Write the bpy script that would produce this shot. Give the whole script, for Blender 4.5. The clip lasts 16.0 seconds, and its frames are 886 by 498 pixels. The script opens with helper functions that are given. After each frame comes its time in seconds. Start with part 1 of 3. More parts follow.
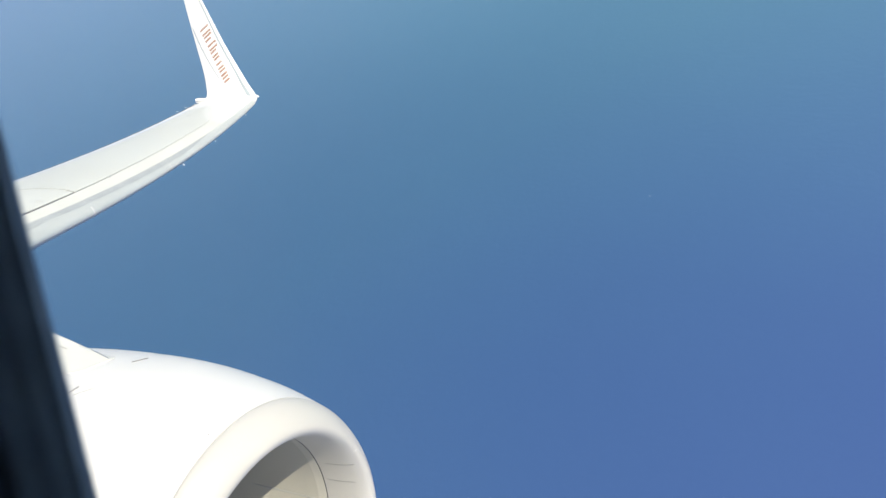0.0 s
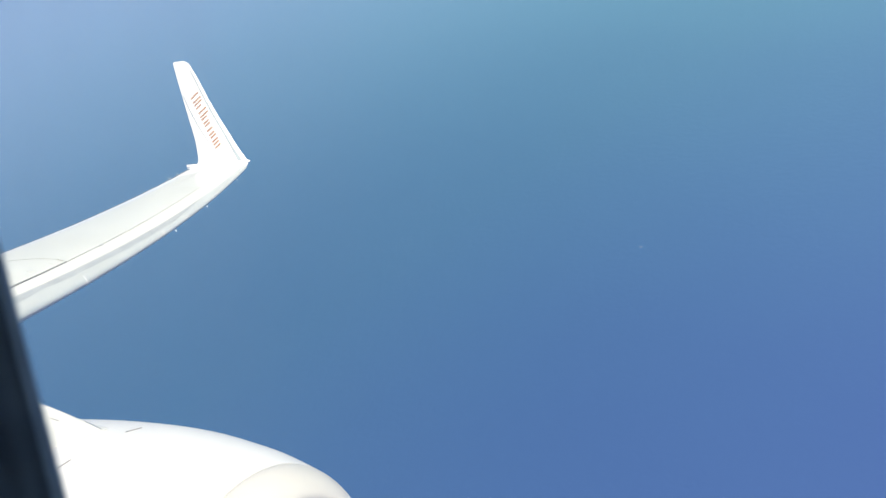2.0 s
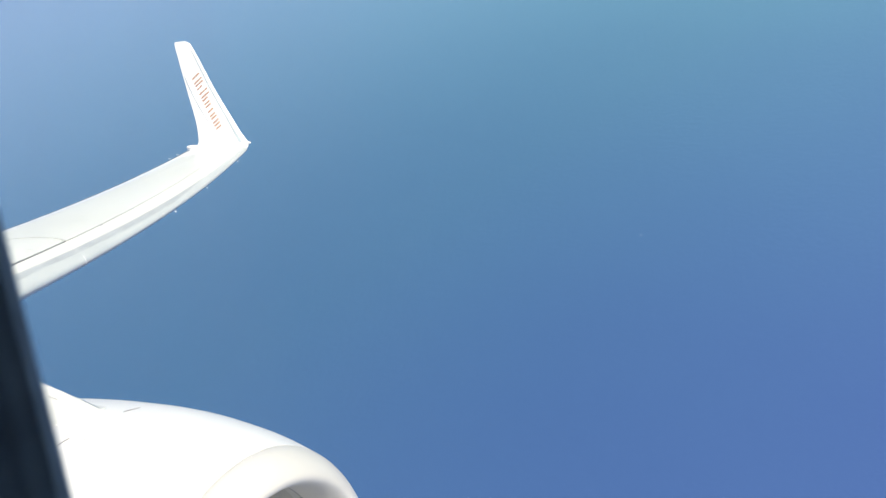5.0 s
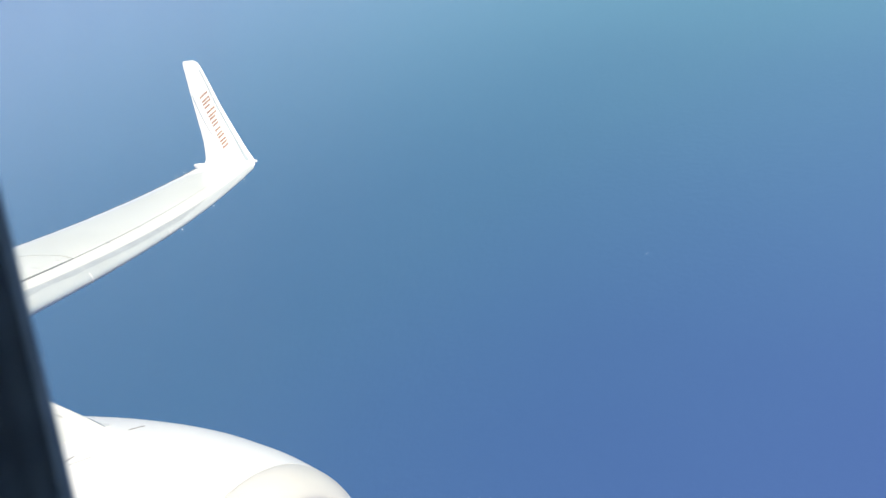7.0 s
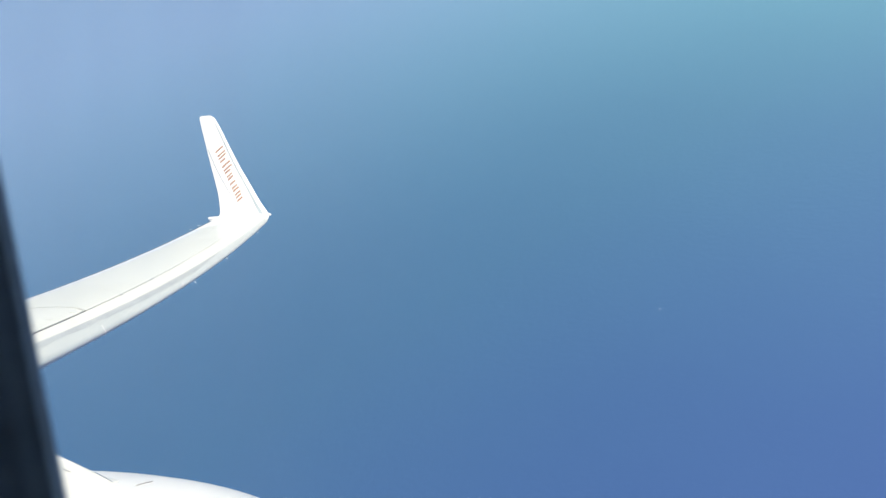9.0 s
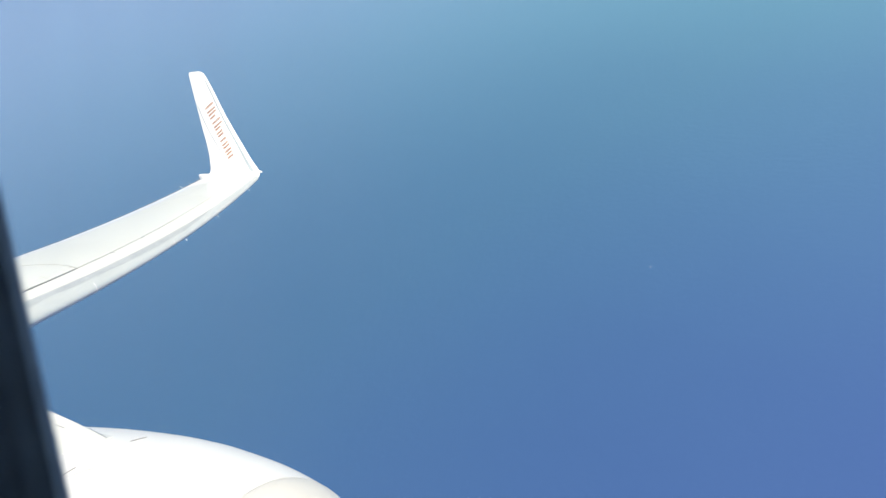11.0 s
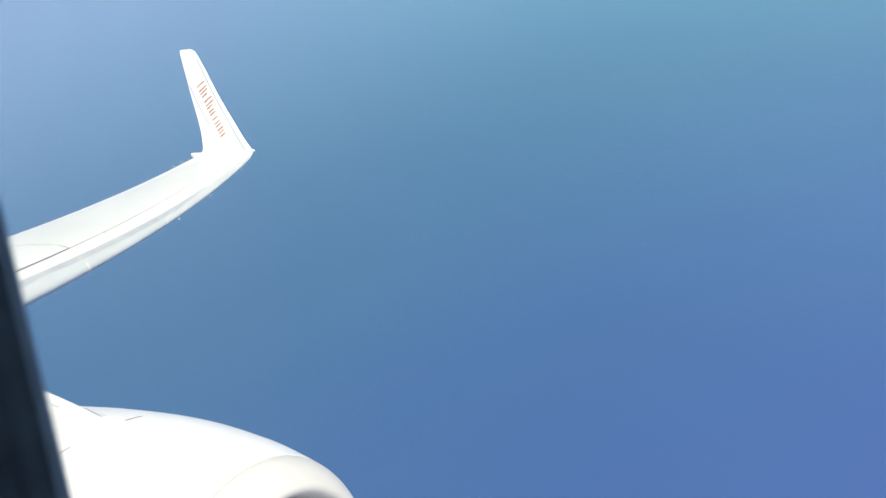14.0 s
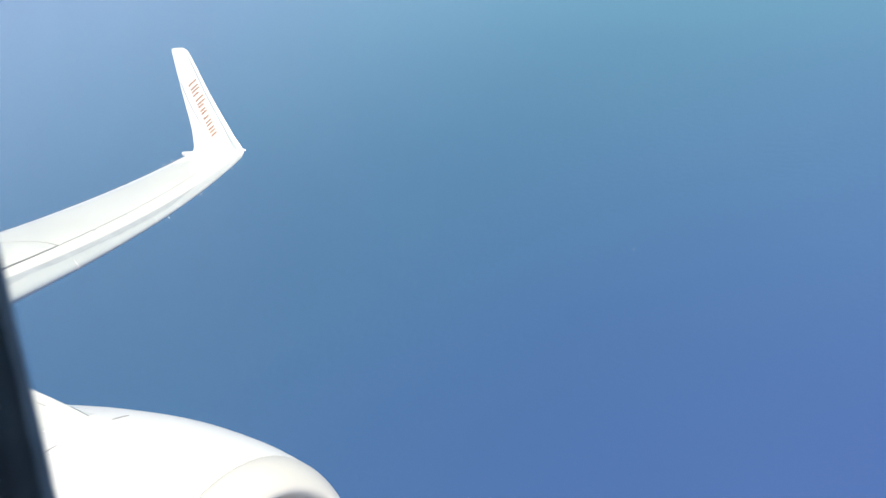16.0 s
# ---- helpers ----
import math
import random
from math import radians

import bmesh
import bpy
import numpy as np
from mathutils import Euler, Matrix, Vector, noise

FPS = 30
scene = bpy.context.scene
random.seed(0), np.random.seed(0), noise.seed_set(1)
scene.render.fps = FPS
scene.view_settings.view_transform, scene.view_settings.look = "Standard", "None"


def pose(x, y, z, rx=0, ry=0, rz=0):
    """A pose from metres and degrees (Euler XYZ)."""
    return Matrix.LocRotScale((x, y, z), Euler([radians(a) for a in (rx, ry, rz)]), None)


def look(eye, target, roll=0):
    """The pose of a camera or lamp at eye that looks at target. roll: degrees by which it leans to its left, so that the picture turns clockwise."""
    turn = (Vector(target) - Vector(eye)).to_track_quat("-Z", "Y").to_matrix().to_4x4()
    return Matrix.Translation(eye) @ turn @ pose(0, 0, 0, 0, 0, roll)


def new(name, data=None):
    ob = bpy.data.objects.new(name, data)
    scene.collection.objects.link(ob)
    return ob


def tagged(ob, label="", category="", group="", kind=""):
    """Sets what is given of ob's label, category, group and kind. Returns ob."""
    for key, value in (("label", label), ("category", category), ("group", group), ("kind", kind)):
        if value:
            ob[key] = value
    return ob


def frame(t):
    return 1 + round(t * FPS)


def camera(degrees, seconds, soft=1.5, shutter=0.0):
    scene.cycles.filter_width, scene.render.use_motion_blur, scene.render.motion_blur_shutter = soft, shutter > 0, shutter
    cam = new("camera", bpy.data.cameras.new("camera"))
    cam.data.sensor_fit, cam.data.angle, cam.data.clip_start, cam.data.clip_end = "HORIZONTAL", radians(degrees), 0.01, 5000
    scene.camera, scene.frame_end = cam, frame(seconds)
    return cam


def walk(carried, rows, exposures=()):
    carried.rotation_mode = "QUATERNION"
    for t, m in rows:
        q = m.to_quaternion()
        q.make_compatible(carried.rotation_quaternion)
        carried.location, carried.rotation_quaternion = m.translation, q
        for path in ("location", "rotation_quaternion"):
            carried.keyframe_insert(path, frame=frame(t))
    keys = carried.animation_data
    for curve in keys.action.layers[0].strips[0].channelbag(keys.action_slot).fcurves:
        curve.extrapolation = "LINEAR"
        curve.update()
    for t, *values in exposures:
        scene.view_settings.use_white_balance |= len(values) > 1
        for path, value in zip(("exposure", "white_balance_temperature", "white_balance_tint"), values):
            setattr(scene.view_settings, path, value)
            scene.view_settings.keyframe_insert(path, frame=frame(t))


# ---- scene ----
# The airliner has its own axes (x ahead, y to port, z up); BANK tips it to port and lifts its nose a little.
BANK = pose(0, 0, 0, -30, -6, 0)
SEA_LEVEL = -765.0

# seconds; eye in the airliner's axes; degrees aft of abeam, up, leaning
ROWS = [
    (0.0, 2.3170, 1.5989, -0.0020, 25.46, -9.45, -0.98),
    (0.5, 2.3172, 1.5998, -0.0023, 25.21, -8.90, -1.08),
    (1.0, 2.3174, 1.5998, -0.0018, 24.85, -7.76, -1.41),
    (1.5, 2.3164, 1.5997, -0.0002, 24.54, -6.40, -1.69),
    (2.0, 2.3162, 1.6000, 0.0031, 24.88, -5.61, -2.69),
    (2.5, 2.3161, 1.5997, 0.0020, 25.07, -5.55, -2.59),
    (3.0, 2.3161, 1.5998, 0.0033, 25.14, -5.76, -2.46),
    (3.5, 2.3146, 1.5991, 0.0067, 25.07, -6.00, -1.86),
    (4.0, 2.3154, 1.5995, 0.0037, 25.36, -6.50, -1.95),
    (4.2, 2.3154, 1.5995, 0.0037, 25.24, -6.60, -1.95),
    (6.3, 2.3160, 1.5995, 0.0041, 24.74, -6.39, -1.71),
    (6.5, 2.3160, 1.5995, 0.0041, 24.89, -6.27, -1.71),
    (7.0, 2.3154, 1.5983, 0.0055, 25.24, -5.39, -1.75),
    (7.5, 2.3155, 1.5995, 0.0124, 25.73, -3.39, -2.42),
    (8.0, 2.3138, 1.5987, 0.0134, 25.08, -1.68, -2.10),
    (8.2, 2.3138, 1.5987, 0.0134, 25.55, -1.53, -2.10),
    (10.3, 2.3148, 1.5979, 0.0138, 26.13, -3.52, -1.31),
    (10.5, 2.3148, 1.5979, 0.0138, 26.03, -4.12, -1.31),
    (11.0, 2.3147, 1.5983, 0.0154, 25.46, -4.59, -1.30),
    (11.5, 2.3141, 1.5982, 0.0151, 25.13, -4.99, -1.48),
    (12.0, 2.3142, 1.5982, 0.0137, 25.02, -5.35, -1.51),
    (12.5, 2.3143, 1.5981, 0.0133, 25.04, -5.79, -1.69),
    (13.0, 2.3145, 1.5984, 0.0158, 25.17, -6.13, -1.66),
    (13.5, 2.3144, 1.5983, 0.0160, 25.24, -6.25, -1.65),
    (14.0, 2.3142, 1.5983, 0.0155, 25.06, -6.04, -1.43),
    (14.5, 2.3140, 1.5980, 0.0153, 24.87, -6.08, -1.46),
    (15.0, 2.3151, 1.5989, 0.0155, 24.33, -6.06, -1.04),
    (15.5, 2.3143, 1.5989, 0.0167, 24.29, -6.17, -0.91),
    (16.0, 2.3144, 1.5982, 0.0159, 24.41, -5.92, -0.69),
]


def gaze(x, y, z, aft, up, lean):
    a, e = radians(aft), radians(up)
    way = Vector((-math.sin(a) * math.cos(e), math.cos(a) * math.cos(e), math.sin(e)))
    eye = Vector((x, y, z))
    return BANK @ look(eye, eye + way, lean)


cam = camera(55.0, 16.0, 1.4)
cam.data.dof.use_dof = True
cam.data.dof.focus_distance = 16.0
cam.data.dof.aperture_fstop = 11.0
walk(cam, [(r[0], gaze(*r[1:])) for r in ROWS], exposures=[(0.0, 0.95, 7350, 6), (2.0, 1.06, 7350, 6), (4.0, 1.1, 7350, 6), (6.5, 1.1, 7350, 6), (8.0, 1.03, 7350, 6), (10.3, 1.08, 7350, 6), (11.0, 1.09, 7350, 6), (16.0, 1.13, 7350, 6)])

# ---- light ----
# towards the sun, in the airliner's axes: from starboard, a little ahead
SUN = Vector((0.725, -0.676, 0.732)).normalized()
sun_way = BANK.to_3x3() @ SUN
world = bpy.data.worlds.new("sky")
scene.world = world
world.use_nodes = True
wn = world.node_tree
sky = wn.nodes.new("ShaderNodeTexSky")
sky.sky_type = "NISHITA"
sky.sun_disc = False
sky.sun_elevation = math.asin(sun_way.z)
sky.sun_rotation = math.atan2(sun_way.x, sun_way.y)
sky.altitude = 600
sky.dust_density = 4.0
wn.links.new(sky.outputs[0], wn.nodes["Background"].inputs[0])
wn.nodes["Background"].inputs[1].default_value = 0.115
lamp = bpy.data.lights.new("sun", "SUN")
lamp.energy = 2.6
lamp.angle = radians(0.53)
lamp.color = (1.0, 0.965, 0.89)
sun = new("sun", lamp)
sun.matrix_world = look((0, 0, 0), -sun_way)


# ---- materials ----
def material(name, colour, rough=0.5, metal=0.0, vary=0.06, scale=3.0, bump=0.0, bump_scale=60.0, tint=None, stretch=(1, 1, 1)):
    """A surface with broad stains and fine grain round one base colour."""
    m = bpy.data.materials.new(name)
    m.use_nodes = True
    n, k = m.node_tree.nodes, m.node_tree.links
    p = n["Principled BSDF"]
    p.inputs["Metallic"].default_value = metal
    co = n.new("ShaderNodeTexCoord")
    broad = n.new("ShaderNodeTexNoise")
    broad.inputs["Scale"].default_value = scale
    broad.inputs["Detail"].default_value = 6
    fine = n.new("ShaderNodeTexNoise")
    fine.inputs["Scale"].default_value = bump_scale
    fine.inputs["Detail"].default_value = 4
    draw = n.new("ShaderNodeMapping")
    draw.inputs["Scale"].default_value = stretch
    k.new(co.outputs["Object"], draw.inputs["Vector"])
    k.new(draw.outputs[0], broad.inputs["Vector"])
    k.new(co.outputs["Object"], fine.inputs["Vector"])
    mix = n.new("ShaderNodeMix")
    mix.data_type = "RGBA"
    dark = tint or tuple(c * (1 - 3 * vary) for c in colour)
    mix.inputs["A"].default_value = (*colour, 1)
    mix.inputs["B"].default_value = (*dark, 1)
    ramp = n.new("ShaderNodeMapRange")
    ramp.inputs["From Min"].default_value, ramp.inputs["From Max"].default_value = 0.42, 0.75
    both = n.new("ShaderNodeMath")
    both.operation = "MULTIPLY_ADD"
    both.inputs[1].default_value = 0.35
    k.new(fine.outputs["Fac"], both.inputs[0])
    half = n.new("ShaderNodeMath")
    half.operation = "MULTIPLY"
    half.inputs[1].default_value = 0.75
    k.new(broad.outputs["Fac"], half.inputs[0])
    k.new(half.outputs[0], both.inputs[2])
    k.new(both.outputs[0], ramp.inputs["Value"])
    k.new(ramp.outputs[0], mix.inputs["Factor"])
    k.new(mix.outputs["Result"], p.inputs["Base Color"])
    rr = n.new("ShaderNodeMapRange")
    rr.inputs["To Min"].default_value, rr.inputs["To Max"].default_value = rough * 0.85, min(1, rough * 1.25)
    k.new(broad.outputs["Fac"], rr.inputs["Value"])
    k.new(rr.outputs[0], p.inputs["Roughness"])
    if bump:
        b = n.new("ShaderNodeBump")
        b.inputs["Strength"].default_value = bump
        b.inputs["Distance"].default_value = 0.002
        k.new(fine.outputs["Fac"], b.inputs["Height"])
        k.new(b.outputs[0], p.inputs["Normal"])
    return m


WHITE = material("white aircraft paint", (0.75, 0.75, 0.74), 0.38, vary=0.02, scale=0.8)
WING = material("pale grey wing paint", (0.618, 0.637, 0.605), 0.45, vary=0.03, scale=0.7)
# White paint darkened part-way to how the nacelle looks in shade.
COWL = material("white cowl paint toned towards shade", (0.66, 0.665, 0.67), 0.36, vary=0.02, scale=0.9)
PYLON = material("pale grey fairing paint", (0.58, 0.595, 0.585), 0.42, vary=0.03, scale=2.0)
SLAT = material("pale slat paint", (0.535, 0.565, 0.56), 0.40, metal=0.15, vary=0.03, scale=1.2)
SLAT_SHADE = material("grey slat metal, shade in its colour", (0.45, 0.48, 0.49), 0.42, metal=0.2, vary=0.06, scale=2.0)
LIP = material("bare aluminium inlet lip", (0.565, 0.555, 0.535), 0.38, metal=0.12, vary=0.03, scale=2.0)
LINER = material("perforated inlet liner", (0.50, 0.485, 0.43), 0.6, vary=0.05, scale=3.0)
BAND = material("inlet edge band", (0.60, 0.585, 0.53), 0.55)
# Sky reflected in the trailing edge, put into a bluer base colour.
TRAIL_SHEEN = material("trailing paint tinted with sky sheen", (0.66, 0.73, 0.84), 0.42, vary=0.03)
GROOVE = material("pale blue-grey winglet groove", (0.355, 0.41, 0.44), 0.5, vary=0.04)
FRONT = material("clean wing paint", (0.64, 0.648, 0.61), 0.42, vary=0.02)
GAP = material("dark joint sealant", (0.10, 0.10, 0.11), 0.8)
SEAM = material("grey panel seam", (0.42, 0.44, 0.45), 0.5)
TIP_LIT = material("wing paint half-way to sunlit white", (0.68, 0.69, 0.665), 0.42, vary=0.02)
RIVET = material("grey rivet heads", (0.24, 0.24, 0.25), 0.5)
STEEL = material("polished edge strip", (0.85, 0.86, 0.88), 0.2, metal=0.9)
RED = material("faded red lettering paint", (0.36, 0.195, 0.135), 0.5, tint=(0.44, 0.29, 0.20), scale=9)
RUBBER = material("dark navy window seal rubber", (0.20, 0.285, 0.375), 0.6, vary=0.12, scale=30)
PLASTIC = material("cabin wall plastic", (0.55, 0.57, 0.60), 0.5, vary=0.03, scale=8)
DARK = material("dark engine interior", (0.06, 0.06, 0.065), 0.7)
LENS = material("clear lamp cover", (0.85, 0.86, 0.86), 0.1)


# ---- building helpers ----
def finish(bm, smooth=True):
    bmesh.ops.recalc_face_normals(bm, faces=bm.faces)
    for f in bm.faces:
        f.smooth = smooth


def part(name, bm, mat, parent, label="", smooth=True, sharp=40):
    me = bpy.data.meshes.new(name)
    finish(bm, smooth)
    for e in bm.edges:
        if len(e.link_faces) == 2 and e.calc_face_angle() > radians(sharp):
            e.smooth = False
    bm.to_mesh(me)
    bm.free()
    me.materials.append(mat)
    ob = new(name, me)
    if parent:
        ob.parent = parent
    if label:
        tagged(ob, label)
    return ob


def loft(rings, closed=True, caps=True):
    """A skin over rings of equally many points."""
    bm = bmesh.new()
    vs = [[bm.verts.new(p) for p in ring] for ring in rings]
    n = len(rings[0])
    for a, b in zip(vs, vs[1:]):
        for i in range(n if closed else n - 1):
            j = (i + 1) % n
            bm.faces.new((a[i], a[j], b[j], b[i]))
    if caps and closed:
        bm.faces.new(vs[0])
        bm.faces.new(vs[-1])
    return bm


def sheet(grid, depth):
    """A panel over a grid of (point, normal), with its edges folded in by depth."""
    bm = bmesh.new()
    rows, cols = len(grid), len(grid[0])
    top = [[bm.verts.new(p) for p, n in row] for row in grid]
    low = [[bm.verts.new(p - n * depth) for p, n in row] for row in grid]
    for i in range(rows - 1):
        for j in range(cols - 1):
            bm.faces.new((top[i][j], top[i + 1][j], top[i + 1][j + 1], top[i][j + 1]))
    rim = [(i, 0) for i in range(rows)] + [(rows - 1, j) for j in range(1, cols)]
    rim += [(i, cols - 1) for i in range(rows - 2, -1, -1)] + [(0, j) for j in range(cols - 2, 0, -1)]
    for a, b in zip(rim, rim[1:] + rim[:1]):
        bm.faces.new((top[a[0]][a[1]], top[b[0]][b[1]], low[b[0]][b[1]], low[a[0]][a[1]]))
    return bm


def rod(points, radius, sides=8):
    rings = []
    for i, p in enumerate(points):
        p = Vector(p)
        d = (Vector(points[min(i + 1, len(points) - 1)]) - Vector(points[max(i - 1, 0)])).normalized()
        u = d.orthogonal().normalized()
        v = d.cross(u)
        r = radius[i] if isinstance(radius, (list, tuple)) else radius
        rings.append([p + (u * math.cos(a) + v * math.sin(a)) * r for a in (2 * math.pi * k / sides for k in range(sides))])
    return loft(rings)


def spline(xs, ys, x):
    """Smooth curve through the points (xs rising)."""
    i = max(0, min(len(xs) - 2, int(np.searchsorted(xs, x)) - 1))
    h = xs[i + 1] - xs[i]
    def slope(j):
        a, b = max(j - 1, 0), min(j + 1, len(xs) - 1)
        return (ys[b] - ys[a]) / (xs[b] - xs[a])
    t = (x - xs[i]) / h
    return ((2 * t**3 - 3 * t**2 + 1) * ys[i] + (t**3 - 2 * t**2 + t) * h * slope(i)
            + (-2 * t**3 + 3 * t**2) * ys[i + 1] + (t**3 - t**2) * h * slope(i + 1))


# ---- the airliner ----
airliner = tagged(new("airliner"), "white twin-engined airliner banking over the open sea", "airplane")
airliner.matrix_basis = BANK

# -- wing surface: y across the span, c along the chord --
def chord_line(y):
    s = 17.06 - y
    z = 0.255 - 0.2005 * s + 0.00659 * s * s + 0.0000182 * s**3
    lead = Vector((-9.485 + 0.5093 * s, y, z))
    trail = Vector((-11.10 + 0.3298 * s, y, z - 0.03 - 0.0225 * s - 0.000025 * s * s))
    return lead, trail


def thick(c, t):
    return 5 * t * (0.2969 * math.sqrt(max(c, 0)) - 0.126 * c - 0.3516 * c**2 + 0.2843 * c**3 - 0.1026 * c**4)


def skin(y, c, side=1, off=0.0):
    """A point of the wing's upper (side 1) or lower (-1) skin, pushed out by off."""
    lead, trail = chord_line(y)
    ch = (trail - lead).length
    t = 0.105 + 0.02 * max(0, (10 - y) / 10)
    p = lead.lerp(trail, c)
    p.z += ch * (side * thick(c, t) + 0.012 * math.sin(math.pi * c) - 0.025 * max(0, 1 - c / 0.2) ** 2) + side * off
    return p


def skin_normal(y, c, side=1):
    e = 0.004
    a = skin(y + 0.02, c, side) - skin(y - 0.02, c, side)
    b = skin(y, min(1, c + e), side) - skin(y, max(0.0005, c - e), side)
    n = a.cross(b).normalized()
    return n if n.z * side > 0 else -n


def wing_panel(name, y0, y1, c0, c1, label="", mat=None, ny=24, nc=10, parent=None, lift=0.0):
    """An upper skin panel between span stations and chord lines, which may be functions."""
    f = lambda v, u: v(u) if callable(v) else v
    grid = []
    for i in range(ny + 1):
        row = []
        for j in range(nc + 1):
            b = j / nc
            y = 10.0
            for _ in range(6):              # slanted ends: settle span and chord together
                c = f(c0, y) + (f(c1, y) - f(c0, y)) * b
                ya, yb = f(y0, c), f(y1, c)
                y = ya + (yb - ya) * i / ny
            c = f(c0, y) + (f(c1, y) - f(c0, y)) * b
            n = skin_normal(y, c)
            row.append((skin(y, c) + n * lift, n))
        grid.append(row)
    return part(name, sheet(grid, 0.014), mat or WING, parent or wing, label)


def ring_of(y, off):
    cs = [0.5 - 0.5 * math.cos(math.pi * k / 24) for k in range(25)]
    return [skin(y, c, 1, -off) for c in reversed(cs)] + [skin(y, c, -1, -off) for c in cs[1:-1]]


ys = [1.2 + (16.75 - 1.2) * k / 40 for k in range(41)]
wing = part("wing", loft([ring_of(y, 0.011) for y in ys]), GAP, airliner, "long swept wing with pale grey upper panels")
line1 = lambda y: 0.101 + (y - 7.13) * 0.0116
joint = lambda c: 8.345 + 0.2 * c
hinge = lambda y: 0.75 if y < 10 else max(0.58, 0.75 - 0.015 * (y - 10) - 0.06 * max(0, y - 14))
G = 0.005
wing_panel("front_panel", 1.9, 14.2, 0.055, lambda y: line1(y) - (G if y < 8.4 else G * 0.8), mat=FRONT, nc=6, ny=40)
wing_panel("inboard_panel", 1.9, lambda c: joint(c) - 0.02, lambda y: line1(y) + G, 0.747, nc=12)
tip_line = lambda c: min(16.7, 14.2 + 4.3 * max(0.0, c - 0.17))      # slanted edge of the sunlight painted onto the tip
wing_panel("outboard_panel", lambda c: joint(c) + 0.02, lambda c: tip_line(c) - 0.25, lambda y: line1(y) + G * 0.3, lambda y: hinge(y) - 0.006, nc=12)
# Sun on the upswept tip, put into two paler panel colours.
wing_panel("blend_panel", lambda c: tip_line(c) - 0.25, lambda c: min(16.74, tip_line(c) + 0.3), lambda y: 0.055 if y > 14.2 else line1(y) + G * 0.3, lambda y: hinge(y) - 0.006, mat=TIP_LIT, nc=14, ny=8)
wing_panel("tip_panel", lambda c: min(16.74, tip_line(c) + 0.3), 16.75, 0.055, lambda y: hinge(y) - 0.006, "tip panel whitened as if sunlit", mat=WHITE, nc=14)
wing_panel("flap", 1.9, 9.04, 0.753, 0.838, nc=5)
wing_panel("flap_edge", 1.9, 9.04, 0.842, 0.952, "trailing edge strip tinted blue as sky reflection", mat=TRAIL_SHEEN, nc=3)
wing_panel("aileron", 9.06, 15.9, lambda y: hinge(y) + 0.004, 0.838, nc=8)
wing_panel("hinge_seam", 4.0, 15.9, 0.828, 0.837, "fine grey seam", mat=SEAM, nc=1, ny=40, lift=0.002)
wing_panel("aileron_edge", 9.06, 15.9, 0.842, 0.952, "trailing edge strip tinted blue as sky reflection", mat=TRAIL_SHEEN, nc=3)
for a, b in ((1.9, 9.04), (9.06, 15.9)):
    wing_panel("trailing_edge", a, b, 0.956, 1.0, "thin white trailing edge", mat=WHITE, nc=2, ny=30)
wing_panel("trailing_panel", 15.91, 16.75, lambda y: hinge(y) + 0.003, 1.0, mat=WHITE, nc=8)
for y, c in ((14.75, 0.085), (14.95, 0.088), (15.2, 0.092), (15.45, 0.095), (9.3, 0.115), (10.4, 0.13)):
    wing_panel("placard_mark", y, y + 0.09, c, c + 0.012, mat=SEAM, nc=1, ny=2, lift=0.003)
for y, c in ((7.25, 0.165), (7.75, 0.155), (8.2, 0.145)):
    p, nn = skin(y, c), skin_normal(y, c)
    u = nn.orthogonal().normalized()
    v = nn.cross(u)
    rings = [[p + nn * h + (u * math.cos(b) + v * math.sin(b)) * r for b in (2 * math.pi * q / 16 for q in range(16))] for h, r in ((-0.01, 0.042), (0.002, 0.042), (0.004, 0.034))]
    part("filler_cap", loft(rings), PYLON, wing, "small round pale cap")
lower = []
for i in range(31):
    y = 1.9 + (16.75 - 1.9) * i / 30
    lower.append([(skin(y, c, -1), skin_normal(y, c, -1)) for c in [0.05 + 0.95 * k / 14 for k in range(15)]])
part("lower_skin", sheet(lower, 0.01), WING, wing)


def nose(y, k):
    """Round the leading edge: k from 1 (upper edge of the slat) to -1 (lower edge)."""
    side = 1 if k >= 0 else -1
    return skin(y, 0.055 * k * k, side)


def nose_piece(name, ya, yb, mat, label="", lift=0.0, n=20, top=1.0, bottom=-1.0):
    rings = []
    for i in range(n + 1):
        y = ya + (yb - ya) * i / n
        ring = [nose(y, top + (bottom - top) * k / 24) for k in range(25)]
        mid = skin(y, 0.09, 1, -0.06)
        if lift:
            ring = [p + (p - mid).normalized() * lift for p in ring]
        rings.append(ring)
    return part(name, loft(rings, closed=False), mat, wing, label)


for a, b in ((1.9, 8.219), (8.221, 10.889), (10.891, 13.739)):
    nose_piece("slat", a, b, SLAT, "grey metal leading-edge slat")
def shade_edge(y):
    """How far round the nose the shade band reaches; it runs out in a point near the tip, with an uneven edge."""
    return 1.0 - min(1.0, (13.35 - y) / 1.9) * (0.24 + 0.04 * max(0.0, y - 8.0) + 0.06 * noise.noise(Vector((y * 2.1, 0.3, 0))) + 0.03 * noise.noise(Vector((y * 9.0, 1.3, 0))))


# The slat's darker upper turn: shade painted on as a grey band.
for a, b in ((1.9, 8.205), (8.235, 10.875), (10.905, 13.35)):
    rings = []
    for i in range(61):
        y = a + (b - a) * i / 60
        mid = skin(y, 0.09, 1, -0.06)
        ring = [nose(y, 1 + (shade_edge(y) - 1) * k / 8) for k in range(9)]
        rings.append([q + (q - mid).normalized() * 0.003 for q in ring])
    part("slat_shade", loft(rings, closed=False), SLAT_SHADE, wing, "grey slat band with shade put into its colour")
nose_piece("fixed_leading_edge", 13.741, 16.75, SLAT, "grey metal leading edge")
